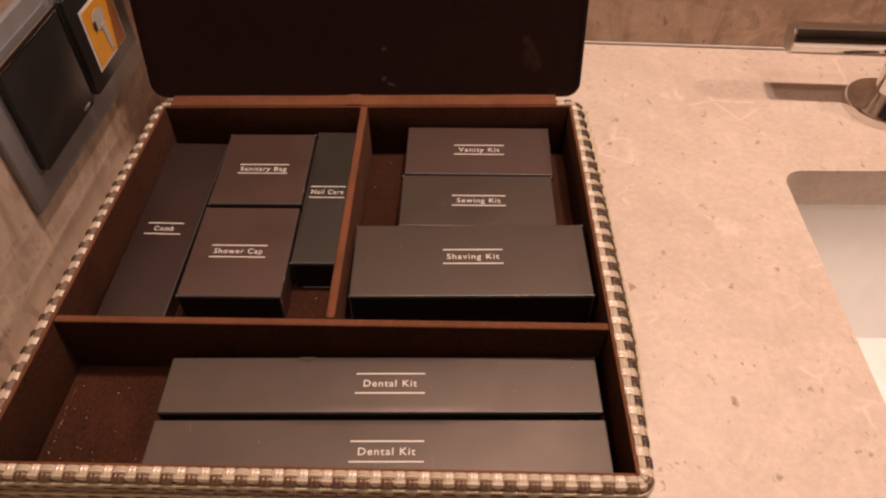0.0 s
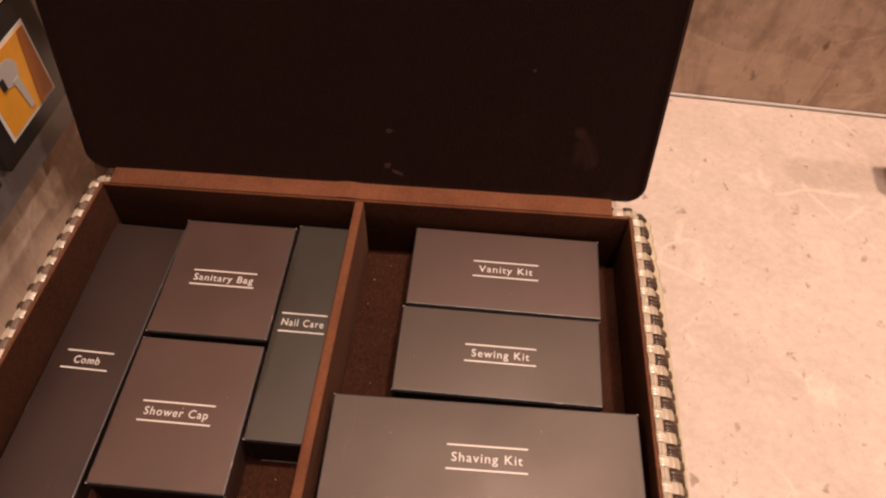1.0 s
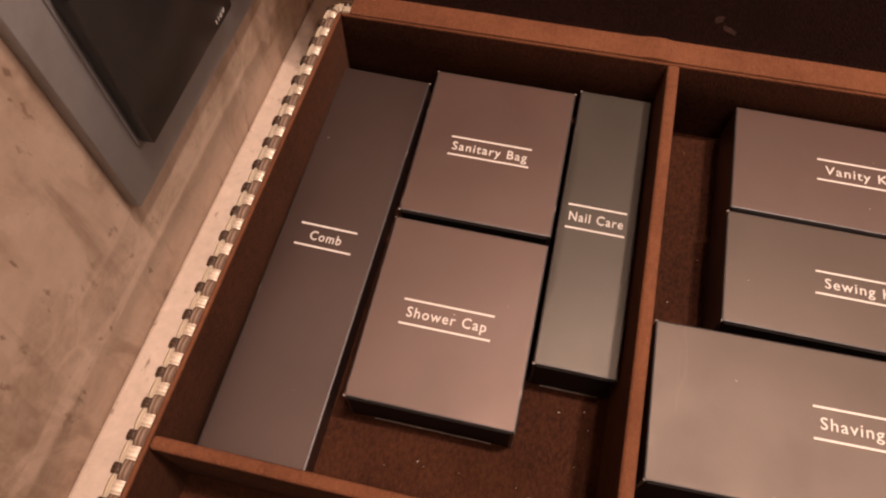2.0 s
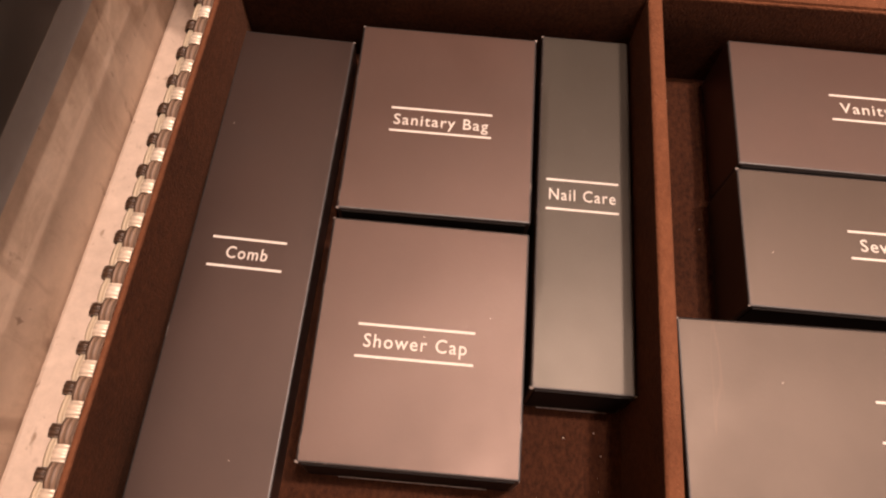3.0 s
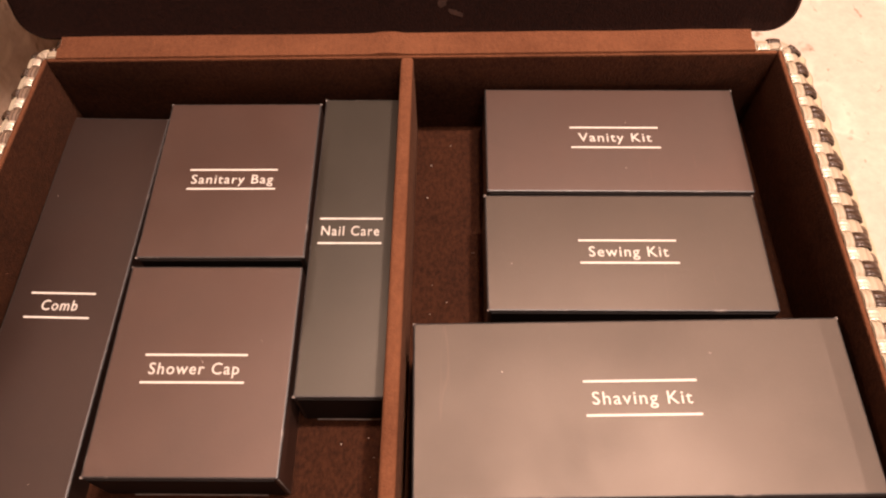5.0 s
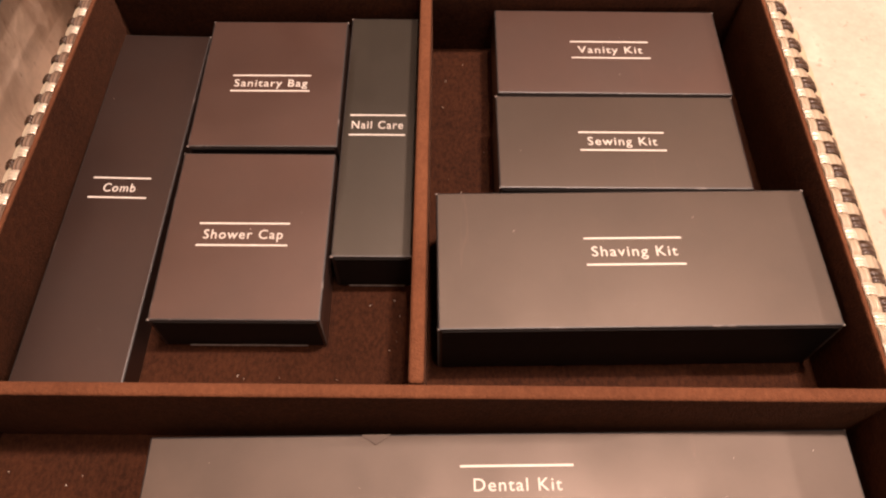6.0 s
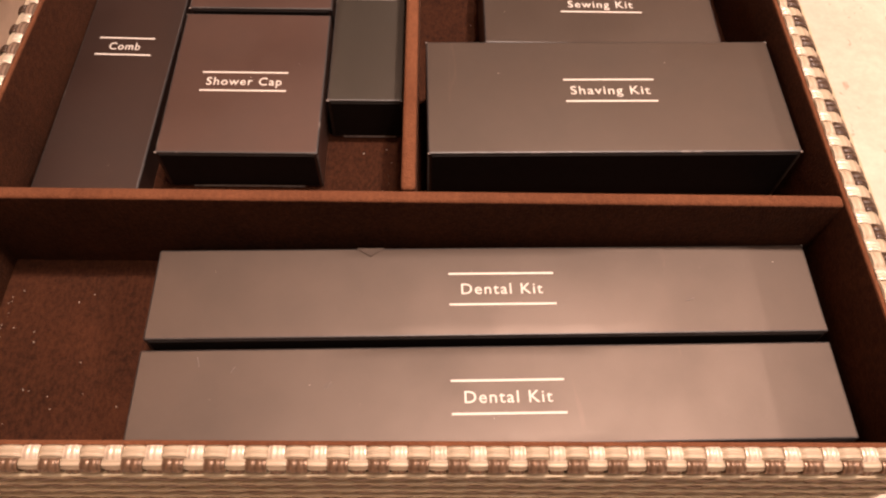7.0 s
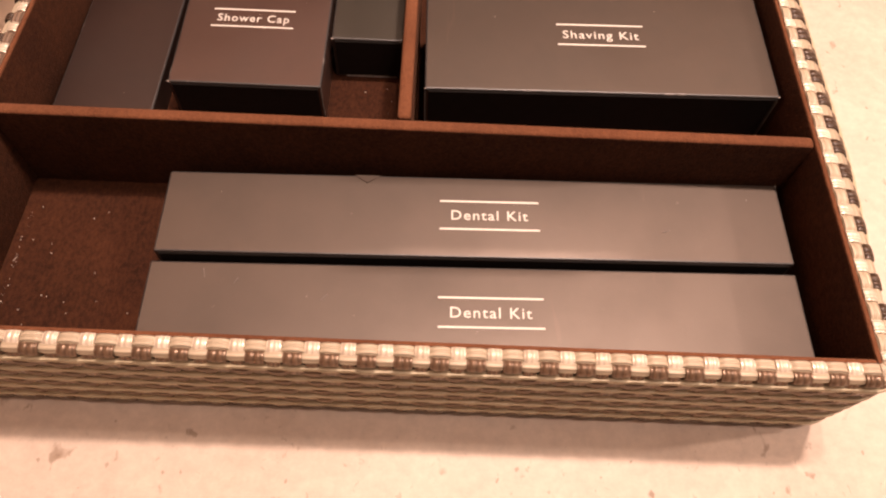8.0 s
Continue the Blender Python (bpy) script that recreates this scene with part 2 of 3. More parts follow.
STRAND_SHADED = strand("shaded brown strand", (0.055, 0.030, 0.017), (0.095, 0.053, 0.031), 0.38, 0.15)


# ---- building blocks ----
def part(name, bm, material, parent=None, label="", smooth=False, at=None):
    me = bpy.data.meshes.new(name)
    bmesh.ops.recalc_face_normals(bm, faces=bm.faces)
    bm.to_mesh(me)
    bm.free()
    for mat in material if isinstance(material, (list, tuple)) else (material,):
        me.materials.append(mat)
    if smooth:
        me.shade_smooth()
        me.set_sharp_from_angle(angle=radians(40))
    ob = new(name, me)
    if parent:
        ob.parent = parent
    if at:
        ob.matrix_local = at
    if label:
        tagged(ob, label)
    return ob


def box(x0, x1, y0, y1, z0, z1, bevel=0.0, segments=2, edge_material=-1):
    bm = bmesh.new()
    bmesh.ops.create_cube(bm, size=1.0)
    for v in bm.verts:
        v.co = Vector((x0 + (v.co.x + 0.5) * (x1 - x0), y0 + (v.co.y + 0.5) * (y1 - y0), z0 + (v.co.z + 0.5) * (z1 - z0)))
    if bevel:
        bmesh.ops.bevel(bm, geom=bm.edges[:], offset=bevel, segments=segments, profile=0.5, affect="EDGES", material=edge_material)
    return bm


def rounded(w, d, r, n=6):
    """Outline of a rounded rectangle round the origin, counter-clockwise."""
    out = []
    for cx, cy, a0 in ((w - r, d - r, 0), (-w + r, d - r, 90), (-w + r, -d + r, 180), (w - r, -d + r, 270)):
        for i in range(n + 1):
            a = radians(a0 + 90 * i / n)
            out.append((cx + r * math.cos(a), cy + r * math.sin(a)))
    return out


def loft(rings, cap_start=True, cap_end=True):
    """Joins rings of equal length into a skin."""
    bm = bmesh.new()
    made = [[bm.verts.new(p) for p in ring] for ring in rings]
    n = len(made[0])
    for a, b in zip(made, made[1:]):
        for i in range(n):
            bm.faces.new((a[i], a[(i + 1) % n], b[(i + 1) % n], b[i]))
    if cap_start:
        bm.faces.new(made[0][::-1])
    if cap_end:
        bm.faces.new(made[-1])
    return bm


def lathe(profile, n=40):
    """A turned body round z from (radius, height) pairs."""
    return loft([[(r * math.cos(2 * math.pi * i / n), r * math.sin(2 * math.pi * i / n), z) for i in range(n)] for r, z in profile])


def thing(name, label, category, at=None, group="", kind=""):
    ob = new(name)
    ob.empty_display_size = 0.02
    if at:
        ob.matrix_world = at
    return tagged(ob, label, category, group, kind)


def lettering(text, width, size, name="lettering"):
    """Raised letters of the built-in font as a mesh, centred, of that width."""
    curve = bpy.data.curves.new(name, "FONT")
    curve.body, curve.size, curve.extrude = text, size, 0.00006
    curve.align_x, curve.align_y, curve.resolution_u, curve.space_character = "CENTER", "CENTER", 3, 1.15
    curve.offset = size * 0.003
    ob = new(name, curve)
    bpy.context.view_layer.update()
    me = bpy.data.meshes.new_from_object(ob.evaluated_get(bpy.context.evaluated_depsgraph_get()))
    bpy.data.objects.remove(ob)
    xs = [v.co.x for v in me.vertices]
    mid, k = (min(xs) + max(xs)) / 2, width / (max(xs) - min(xs))
    for v in me.vertices:
        v.co.x = (v.co.x - mid) * k
    me.name = name
    return me


# ---- the room: walls of the vanity recess, turned a little against the box ----
ROOM = pose(0, 0, 0, 0, 0, -2.9)
WALL_U, WALL_V = -0.1662, 0.3235


def setting(name, bm, material, label, at=ROOM, smooth=False):
    ob = part(name, bm, material, None, "", smooth)
    ob.matrix_world = at
    return tagged(ob, label, name.split("_")[0], kind="structure")


setting("wall_west", box(WALL_U - 0.1, WALL_U, -2.0, WALL_V + 0.1, -0.85, 1.56), MARBLE_WALL, "beige brown-flecked marble side wall")
setting("wall_north", box(WALL_U, 1.9, WALL_V, WALL_V + 0.1, -0.85, 1.56), MARBLE_WALL, "beige brown-flecked marble back wall")
setting("wall_east", box(1.9, 2.0, -2.0, WALL_V + 0.1, -0.85, 1.56), PAINT, "plain taupe wall")
setting("wall_south", box(WALL_U - 0.1, 2.0, -2.1, -2.0, -0.85, 1.56), PAINT, "plain taupe wall")
setting("ceiling", box(WALL_U - 0.1, 2.0, -2.1, WALL_V + 0.1, 1.56, 1.66), PAINT, "plain taupe ceiling")
setting("floor", box(WALL_U - 0.1, 2.0, -2.1, WALL_V + 0.1, -0.95, -0.85), TILE, "beige stone floor")
setting("trim", box(WALL_U + 0.0005, 1.6, WALL_V - 0.0022, WALL_V - 0.0002, 0.0002, 0.0022, 0.0006), GROUT, "pale sealant bead along the back wall")



def vanity_top():
    bm = box(WALL_U + 0.0002, 1.6, -0.28, WALL_V - 0.0002, -0.030, 0.0, 0.0015)
    ob = part("vanity_top", bm, MARBLE)
    ob.matrix_world = ROOM
    hole = loft([[(x, y, z) for x, y in rounded(0.235, 0.150, 0.013, 8)] for z in (-0.05, 0.02)])
    cut = part("cutter", hole, MARBLE)
    cut.matrix_world = SINK_AT
    b = ob.modifiers.new("hole", "BOOLEAN")
    b.object, b.operation, b.solver = cut, "DIFFERENCE", "EXACT"
    bpy.context.view_layer.update()
    me = bpy.data.meshes.new_from_object(ob.evaluated_get(bpy.context.evaluated_depsgraph_get()))
    ob.modifiers.clear()
    ob.data = me
    bpy.data.objects.remove(cut)
    return tagged(ob, "polished cream marble vanity top with brown flecks", "countertop", kind="structure")


SINK_AT = pose(0.5030, 0.0170, 0, 0, 0, 0.5)
vanity_top()


def sink():
    top = thing("sink", "white ceramic undermount sink below the marble vanity top", "sink", SINK_AT)
    rings = []
    for w, d, r, z in ((0.255, 0.170, 0.03, -0.0302), (0.238, 0.153, 0.024, -0.0302), (0.236, 0.151, 0.026, -0.040), (0.226, 0.141, 0.035, -0.10),
                       (0.205, 0.120, 0.05, -0.140), (0.15, 0.08, 0.05, -0.152), (0.03, 0.03, 0.029, -0.156)):
        rings.append([(x, y, z) for x, y in rounded(w, d, r, 8)])
    for w, d, r, z in ((0.15, 0.08, 0.05, -0.166), (0.22, 0.135, 0.05, -0.152), (0.255, 0.170, 0.04, -0.10), (0.255, 0.170, 0.03, -0.0302)):
        rings.append([(x, y, z) for x, y in rounded(w, d, r, 8)])
    part("basin", loft(rings, False, False), CERAMIC, top, smooth=True)
    part("drain", lathe([(0.022, -0.157), (0.022, -0.1535), (0.018, -0.1530), (0.004, -0.1545)], 32), CHROME, top, "chrome drain", True)


sink()


def tap():
    top = thing("tap_handle", "chrome lever tap handle on a round base on the vanity top", "tap", pose(0.3560, 0.2335, 0.0, 0, 0, -3))
    part("base", lathe([(0.0265, 0.0), (0.0265, 0.006), (0.0255, 0.0078), (0.012, 0.0085)]), CHROME, top, smooth=True)
    part("stem", lathe([(0.0105, 0.0085), (0.0105, 0.031), (0.010, 0.035)]), CHROME, top, smooth=True)
    lever = part("lever", lathe([(0.0098, 0.0), (0.0108, 0.0010), (0.0108, 0.135), (0.0098, 0.136)]), CHROME, top, smooth=True,
                 at=pose(-0.074, 0.015, 0.0440, 0, 90, 0))
    part("end_cap", lathe([(0.0092, -0.0004), (0.0092, 0.0002)], 32), CHROME_END, lever, "brushed end cap")


tap()


# ---- socket plate on the side wall ----
def socket_plate():
    # local axes: x out of the wall, y along it, z up
    top = thing("socket_plate", "grey double socket plate with black flaps on the marble wall", "socket plate", ROOM @ pose(WALL_U, 0, 0))
    part("frame", box(0.0, 0.0046, 0.0605, 0.2080, 0.0478, 0.1375, 0.0010), PLATE, top, smooth=True)
    for k, (v0, v1) in enumerate(((0.0735, 0.1325), (0.1395, 0.1985))):
        part("rim", box(0.0046, 0.0052, v0 - 0.0012, v1 + 0.0012, 0.0658, 0.1285, 0.0003), PLATE, top)
        flap = part("flap", box(0.0052, 0.0107, v0, v1, 0.0672, 0.1245, 0.0010), FLAP, top, "black hinged socket flap", True)
        part("hinge", lathe([(0.0012, v0), (0.0016, v0 + 0.0004), (0.0016, v1 - 0.0004), (0.0012, v1)], 16), CHROME, flap, "chrome hinge rod", True,
             at=pose(0.0096, 0, 0.1260, -90, 0, 0) @ pose(0, 0, 0))
        if k == 0:
            me = lettering("110V", 0.0062, 0.0024, "marking")
            me.materials.append(WHITE_PRINT)
            mark = new("marking", me)
            mark.parent, mark.matrix_local = flap, pose(0.01078, 0.1240, 0.0707, 90, 0, 90)
        else:
            x = 0.0109
            def flat(pts, material, dx):
                bm = loft([[(x + dx - 0.0001, 0.0186 + 0.884 * a, 0.0012 + 0.95 * b) for a, b in pts], [(x + dx + 0.0001, 0.0186 + 0.884 * a, 0.0012 + 0.95 * b) for a, b in pts]])
                return bm, material
            bm, m = flat([(0.1475, 0.0790), (0.1905, 0.0790), (0.1905, 0.1180), (0.1475, 0.1180)], WHITE_PRINT, 0)
            part("sticker", bm, m, flap, "orange pictogram sticker with a white border")
            bm, m = flat([(0.1495, 0.0808), (0.1885, 0.0808), (0.1885, 0.1162), (0.1495, 0.1162)], ORANGE, 0.0003)
            part("sticker_field", bm, m, flap)
            bm, m = flat([(0.1760, 0.0808), (0.1885, 0.0808), (0.1885, 0.1162), (0.1830, 0.1162)], ORANGE_DEEP, 0.0006)
            part("sticker_band", bm, m, flap)
            head = [(0.1655 + 0.0075 * math.cos(a), 0.1055 + 0.0062 * math.sin(a)) for a in [2 * math.pi * i / 24 for i in range(24)]]
            bm, m = flat(head, GREY_PRINT, 0.0006)
            part("dryer_head", bm, m, flap)
            bm, m = flat([(0.1680, 0.0840), (0.1715, 0.0840), (0.1705, 0.1010), (0.1655, 0.1010)], GREY_PRINT, 0.0008)
            part("dryer_grip", bm, m, flap)
            bm, m = flat([(0.1570, 0.1010), (0.1605, 0.1010), (0.1605, 0.1065), (0.1570, 0.1065)], BLACK_PRINT, 0.0009)
            part("dryer_nozzle", bm, m, flap)


socket_plate()

# ---- the amenity box ----
RIM = 0.0497
IN_W, IN_E, IN_S, IN_N = -0.1240, 0.1268, -0.0697, 0.1630
FLOOR = 0.0125
OUT_W, OUT_E, OUT_S, OUT_N = IN_W - 0.0076, IN_E + 0.0076, IN_S - 0.0076, IN_N + 0.0076
T = 0.0015
amenity_box = thing("amenity_box", "open woven amenity box lined with brown suede on the vanity top", "box")


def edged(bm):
    """The top edge takes the second material, whose paler colour stands for light from above."""
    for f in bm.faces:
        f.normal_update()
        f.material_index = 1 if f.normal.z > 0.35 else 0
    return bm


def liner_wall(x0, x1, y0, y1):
    return part("liner_wall", edged(box(x0, x1, y0, y1, FLOOR, RIM - 0.0006, 0.0007)), (SUEDE, SUEDE_LIT), amenity_box, smooth=True)


part("bottom", box(IN_W - T, IN_E + T, IN_S - T, IN_N + T, 0.0006, FLOOR - 0.001), CORE, amenity_box)
part("liner_floor", box(IN_W - 0.001, IN_E + 0.001, IN_S - 0.001, IN_N + 0.001, FLOOR - 0.001, FLOOR + 0.0001), SUEDE, amenity_box)
liner_wall(IN_W - T, IN_W, IN_S - T, IN_N + T)
liner_wall(IN_E, IN_E + T, IN_S - T, IN_N + T)
liner_wall(IN_W, IN_E, IN_S - T, IN_S)
liner_wall(IN_W, IN_E, IN_N, IN_N + T)
B = 0.0008
for x0, x1, y0, y1 in ((IN_W - T - B, IN_W - T, IN_S - T - B, IN_N + T + B), (IN_E + T, IN_E + T + B, IN_S - T - B, IN_N + T + B),
                       (IN_W - T, IN_E + T, IN_S - T - B, IN_S - T), (IN_W - T, IN_E + T, IN_N + T, IN_N + T + B)):
    part("side_board", box(x0, x1, y0, y1, 0.0008, RIM - 0.0030), CORE, amenity_box)


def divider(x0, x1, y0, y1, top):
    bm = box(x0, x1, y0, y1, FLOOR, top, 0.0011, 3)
    return part("divider", edged(bm), (SUEDE, SUEDE_LIT), amenity_box, smooth=True)


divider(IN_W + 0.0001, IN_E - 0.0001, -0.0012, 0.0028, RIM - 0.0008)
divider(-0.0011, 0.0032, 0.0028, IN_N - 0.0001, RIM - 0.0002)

# woven cover: flat ribbons run up the sides and over the rim, others run round the box
CX, CY = (OUT_W + OUT_E) / 2, (OUT_S + OUT_N) / 2
HW, HD, CR = (OUT_E - OUT_W) / 2, (OUT_N - OUT_S) / 2, 0.0075


def round_the_box(s):
    """A place on the outline and its outward normal, s metres along from the front's left end."""
    a, b, c = 2 * (HW - CR), 2 * (HD - CR), CR * math.pi / 2
    s %= 2 * (a + b) + 4 * c
    for length, (px, py), (dx, dy) in ((a, (-HW + CR, -HD), (1, 0)), (b, (HW, -HD + CR), (0, 1)), (a, (HW - CR, HD), (-1, 0)), (b, (-HW, HD - CR), (0, -1))):
        if s <= length:
            return px + dx * s, py + dy * s, dy, -dx
        s -= length
        if s <= c:
            ex, ey = px + dx * length, py + dy * length
            ox, oy = ex - dy * CR, ey + dx * CR
            k = s / CR
            nx, ny = dy * math.cos(k) + dx * math.sin(k), -dx * math.cos(k) + dy * math.sin(k)
            return ox + nx * CR, oy + ny * CR, nx, ny
        s -= c
    return -HW + CR, -HD, 0, -1


AROUND = 4 * (HW - CR) + 4 * (HD - CR) + 2 * math.pi * CR
BEND = 0.0016
UP, ARC = RIM - 0.0018 - 0.0010 - BEND, BEND * math.pi / 2
PROFILE = UP + ARC + 0.0036


def profile(u):
    """Outset, height and their normal, u metres along from the foot over the rim."""
    if u < UP:
        return -0.0020 * (1 - u / UP) - 0.001, 0.0018 + u, 1.0, 0.0
    if u < UP + ARC:
        k = (u - UP) / BEND
        return -0.001 - BEND + BEND * math.cos(k), 0.0018 + UP + BEND * math.sin(k), math.cos(k), math.sin(k)
    return -0.001 - BEND - (u - UP - ARC), 0.0018 + UP + BEND, 0.0, 1.0


def skin(s, u, n):
    x, y, nx, ny = round_the_box(s)
    o, z, no, nz = profile(max(0.0, min(PROFILE, u)))
    o += n * no
    return CX + x + nx * o, CY + y + ny * o, z + n * nz


WARPS = 2 * round(AROUND / 0.0092)
PITCH = AROUND / WARPS
ROWS_UP = 11
AMP = 0.00060
SECTION = ((-0.5, -0.0003), (-0.47, 0.0002), (-0.25, 0.00034), (0.0, 0.00038), (0.25, 0.00034), (0.47, 0.0002), (0.5, -0.0003))


def square_wave(a):
    return AMP * math.tanh(1.8 * math.cos(a)) / math.tanh(1.8)


def ribbon(name, places, width, closed, material, crown=1.0):
    """places: (s, u, lift, across) along the ribbon; across: which of s and u runs across it."""
    verts, faces = [], []
    m = len(SECTION)
    for s, u, lift, across in places:
        for w, h in SECTION:
            verts.append(skin(s + (w * width if across == "s" else 0), u + (w * width if across == "u" else 0), lift + h * crown))
    count = len(places)
    for i in range(count if closed else count - 1):
        j = (i + 1) % count
        for k in range(m - 1):
            faces.append((i * m + k, i * m + k + 1, j * m + k + 1, j * m + k))
    me = bpy.data.meshes.new(name)
    me.from_pydata(verts, [], faces)
    layer = me.uv_layers.new(name="UVMap")
    flat = np.empty(len(me.loops) * 2)
    index = np.empty(len(me.loops), dtype=np.int32)
    me.loops.foreach_get("vertex_index", index)
    flat[0::2] = (index % m) / (m - 1) * 1.25
    flat[1::2] = index // m * 0.25
    layer.data.foreach_set("uv", flat)
    me.materials.append(material)
    me.shade_smooth()
    ob = new(name, me)
    ob.parent = amenity_box
    return ob


BANDS = [PROFILE - 0.0014, PROFILE - 0.0046] + [PROFILE - 0.0046 - 0.0045 * k for k in range(1, ROWS_UP - 1)]
WIDTHS = [0.0033, 0.0036] + [0.0022, 0.0034] * (ROWS_UP // 2)


def row_at(u):
    """How many bands down from the rim u lies."""
    if u > BANDS[0]:
        return (BANDS[0] - u) / 0.0032
    for k, (a, b) in enumerate(zip(BANDS, BANDS[1:])):
        if u >= b:
            return k + (a - u) / (a - b)
    return len(BANDS) - 1 + (BANDS[-1] - u) / 0.0045


LONG, SHORT, TURN = 2 * (HW - CR), 2 * (HD - CR), CR * math.pi / 2
WEST = round((2 * LONG + SHORT + 2.5 * TURN) / PITCH), WARPS  # the uprights of the side next to the wall


def band_strand(k, west):
    """Straw and brown bands take turns down the sides; by the wall they start with the brown one."""
    if k < 2:
        if west:
            return STRAND_TAN if k == 0 else STRAND_PALE
        return STRAND_BEIGE
    return STRAND_STRAW if k % 2 == 0 else STRAND_UMBER


for k, u in enumerate(BANDS):
    wave = 0.95 if k == 0 else 0.30 if k == 1 else 0.20 if k % 2 == 0 else 0.50
    out = 0.0 if k == 0 else -0.0003 if k == 1 else 0.00060 if k % 2 == 0 else 0.0001
    pts = []
    for i in range(WARPS * 8):
        s = i * PITCH / 8
        wobble = 0.00018 * noise.noise(Vector((s * 70, k * 3.7, 0.5)))
        pts.append((s, u + wobble, square_wave(math.pi * (s / PITCH + k)) * wave + out + wobble, "u"))
    cut = WEST[0] * 8
    ribbon("woven_band", pts[:cut + 1], WIDTHS[k], False, band_strand(k, False), 1.0 if k < 2 else 2.0)
    ribbon("woven_band", pts[cut:] + pts[:1], WIDTHS[k], False, band_strand(k, True), 1.0 if k < 2 else 2.0)

for j in range(WARPS):
    west = j >= WEST[0]
    slack = 0.00025 * noise.noise(Vector((j * 1.7, 0.3, 2.0)))
    pts = []
    for i in range(73):
        u = PROFILE * i / 72
        lift = square_wave(math.pi * (row_at(u) + j)) * (1.0 if row_at(u) < 1.5 else 0.45)
        pts.append((j * PITCH + slack, u, -lift, "s"))
    if j % 2:  # a strand that folds over the rim; its pale colour there paints a glint
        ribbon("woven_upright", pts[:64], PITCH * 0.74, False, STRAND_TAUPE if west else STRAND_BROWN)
        ribbon("rim_fold", pts[63:], PITCH * 0.82, False, STRAND_GLINT)
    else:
        # off the front the brown upright has shade put into its colour
        ribbon("woven_upright", pts, PITCH * (0.66 if west else 1.04), False, STRAND_BROWN if j * PITCH < LONG + TURN else STRAND_SHADED)

# the sides spread a little towards the front, and the back runs a little askew
SKEW = 0.018
for ob in amenity_box.children:
    xyz = np.empty(3 * len(ob.data.vertices))
    ob.data.vertices.foreach_get("co", xyz)
    xyz[0::3] *= 1 + np.where(xyz[0::3] < 0, 0.30, 0.15) * (0.048 - xyz[1::3])
    xyz[1::3] += SKEW * xyz[0::3] * np.maximum(0, xyz[1::3]) / IN_N
    if ob.name.startswith(("woven", "rim_fold")):  # the cover slopes out over the far end of the rim
        x, y, z = xyz[0::3], xyz[1::3], xyz[2::3]
        slope = np.clip((x - IN_E - 0.004) / 0.002, 0, 1) * np.clip((RIM + 0.0004 - z) / 0.005, 0, 1)
        xyz[0::3] = x + 0.0046 * slope * np.clip((y + 0.065) / 0.06, 0, 1)
    ob.data.vertices.foreach_set("co", xyz)

# lid and its leather hinge
# the strip folds over the back rim
strip = loft([[(x, y, z) for y, z in ((IN_N + 0.0004, RIM - 0.0012), (IN_N + 0.0008, RIM + 0.0002), (IN_N + 0.0040, RIM + 0.0007), (IN_N + 0.0068, RIM - 0.0002), (IN_N + 0.0100, RIM + 0.0006),
                                        (IN_N + 0.0104, RIM - 0.0010), (IN_N + 0.0068, RIM - 0.0018), (IN_N + 0.0040, RIM - 0.0010))]
              for x in [-0.1165 + 0.2335 * i / 60 for i in range(61)]])
for v in strip.verts:
    v.co.y += SKEW * v.co.x
    v.co.z += 0.0004 * noise.noise(Vector((v.co.x * 40, v.co.y * 60, 0)))
    if abs(v.co.x + 0.006) < 0.004 and v.co.z > RIM - 0.0008:
        v.co.z += 0.0006
part("hinge_strip", strip, SUEDE_LIT, amenity_box, smooth=True)

LID_AT = pose(0.0006, IN_N + 0.0104, RIM - 0.0022, -12.0, 0, math.degrees(SKEW))
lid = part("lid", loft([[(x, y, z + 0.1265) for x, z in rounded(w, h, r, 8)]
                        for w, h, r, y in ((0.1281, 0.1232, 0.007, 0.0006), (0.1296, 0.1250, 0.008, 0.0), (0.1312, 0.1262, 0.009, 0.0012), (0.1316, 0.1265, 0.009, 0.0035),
                                           (0.1316, 0.1265, 0.009, 0.0095), (0.1296, 0.1245, 0.008, 0.0110))]), SUEDE_LID_SHADED, amenity_box, "brown suede-lined lid standing open, its shade put into the colour", True, at=LID_AT)
SCUFF = plain("rubbed suede", (0.055, 0.026, 0.018), 0.9, vary=0.4, scale=400, relief=0)
for cx, cz, w, h, turn in ((0.0165, 0.0090, 0.0028, 0.0009, -20), (0.0120, 0.0125, 0.0017, 0.0012, 35), (0.0130, 0.0310, 0.0014, 0.0011, 10), (0.0740, 0.0640, 0.0007, 0.0006, 0)):
    ring = []
    for i in range(20):
        a = 2 * math.pi * i / 20
        k = 1 + 0.45 * noise.noise(Vector((cx * 300 + 2 * math.cos(a), 2 * math.sin(a), cz * 100)))
        x, z = w * k * math.cos(a), h * k * math.sin(a)
        ring.append((cx + x * math.cos(radians(turn)) - z * math.sin(radians(turn)), cz + x * math.sin(radians(turn)) + z * math.cos(radians(turn))))
    part("scuff", loft([[(x, 0.0009, z) for x, z in ring], [(x, 0.00054, z) for x, z in ring]]), SCUFF, lid, "pale rubbed spot")
bm = loft([[(x, y, z + 0.1265) for x, z in rounded(w, h, 0.008, 8)] for w, h, y in ((0.1296, 0.1245, 0.0112), (0.1296, 0.1245, 0.0128))])
part("woven_back", bm, STRAND_TAUPE, lid)


# ---- cartons in the compartments ----
FRAY = plain("frayed card", (0.30, 0.25, 0.22), 0.8, vary=0.3, scale=900)
wear = random.Random(3)


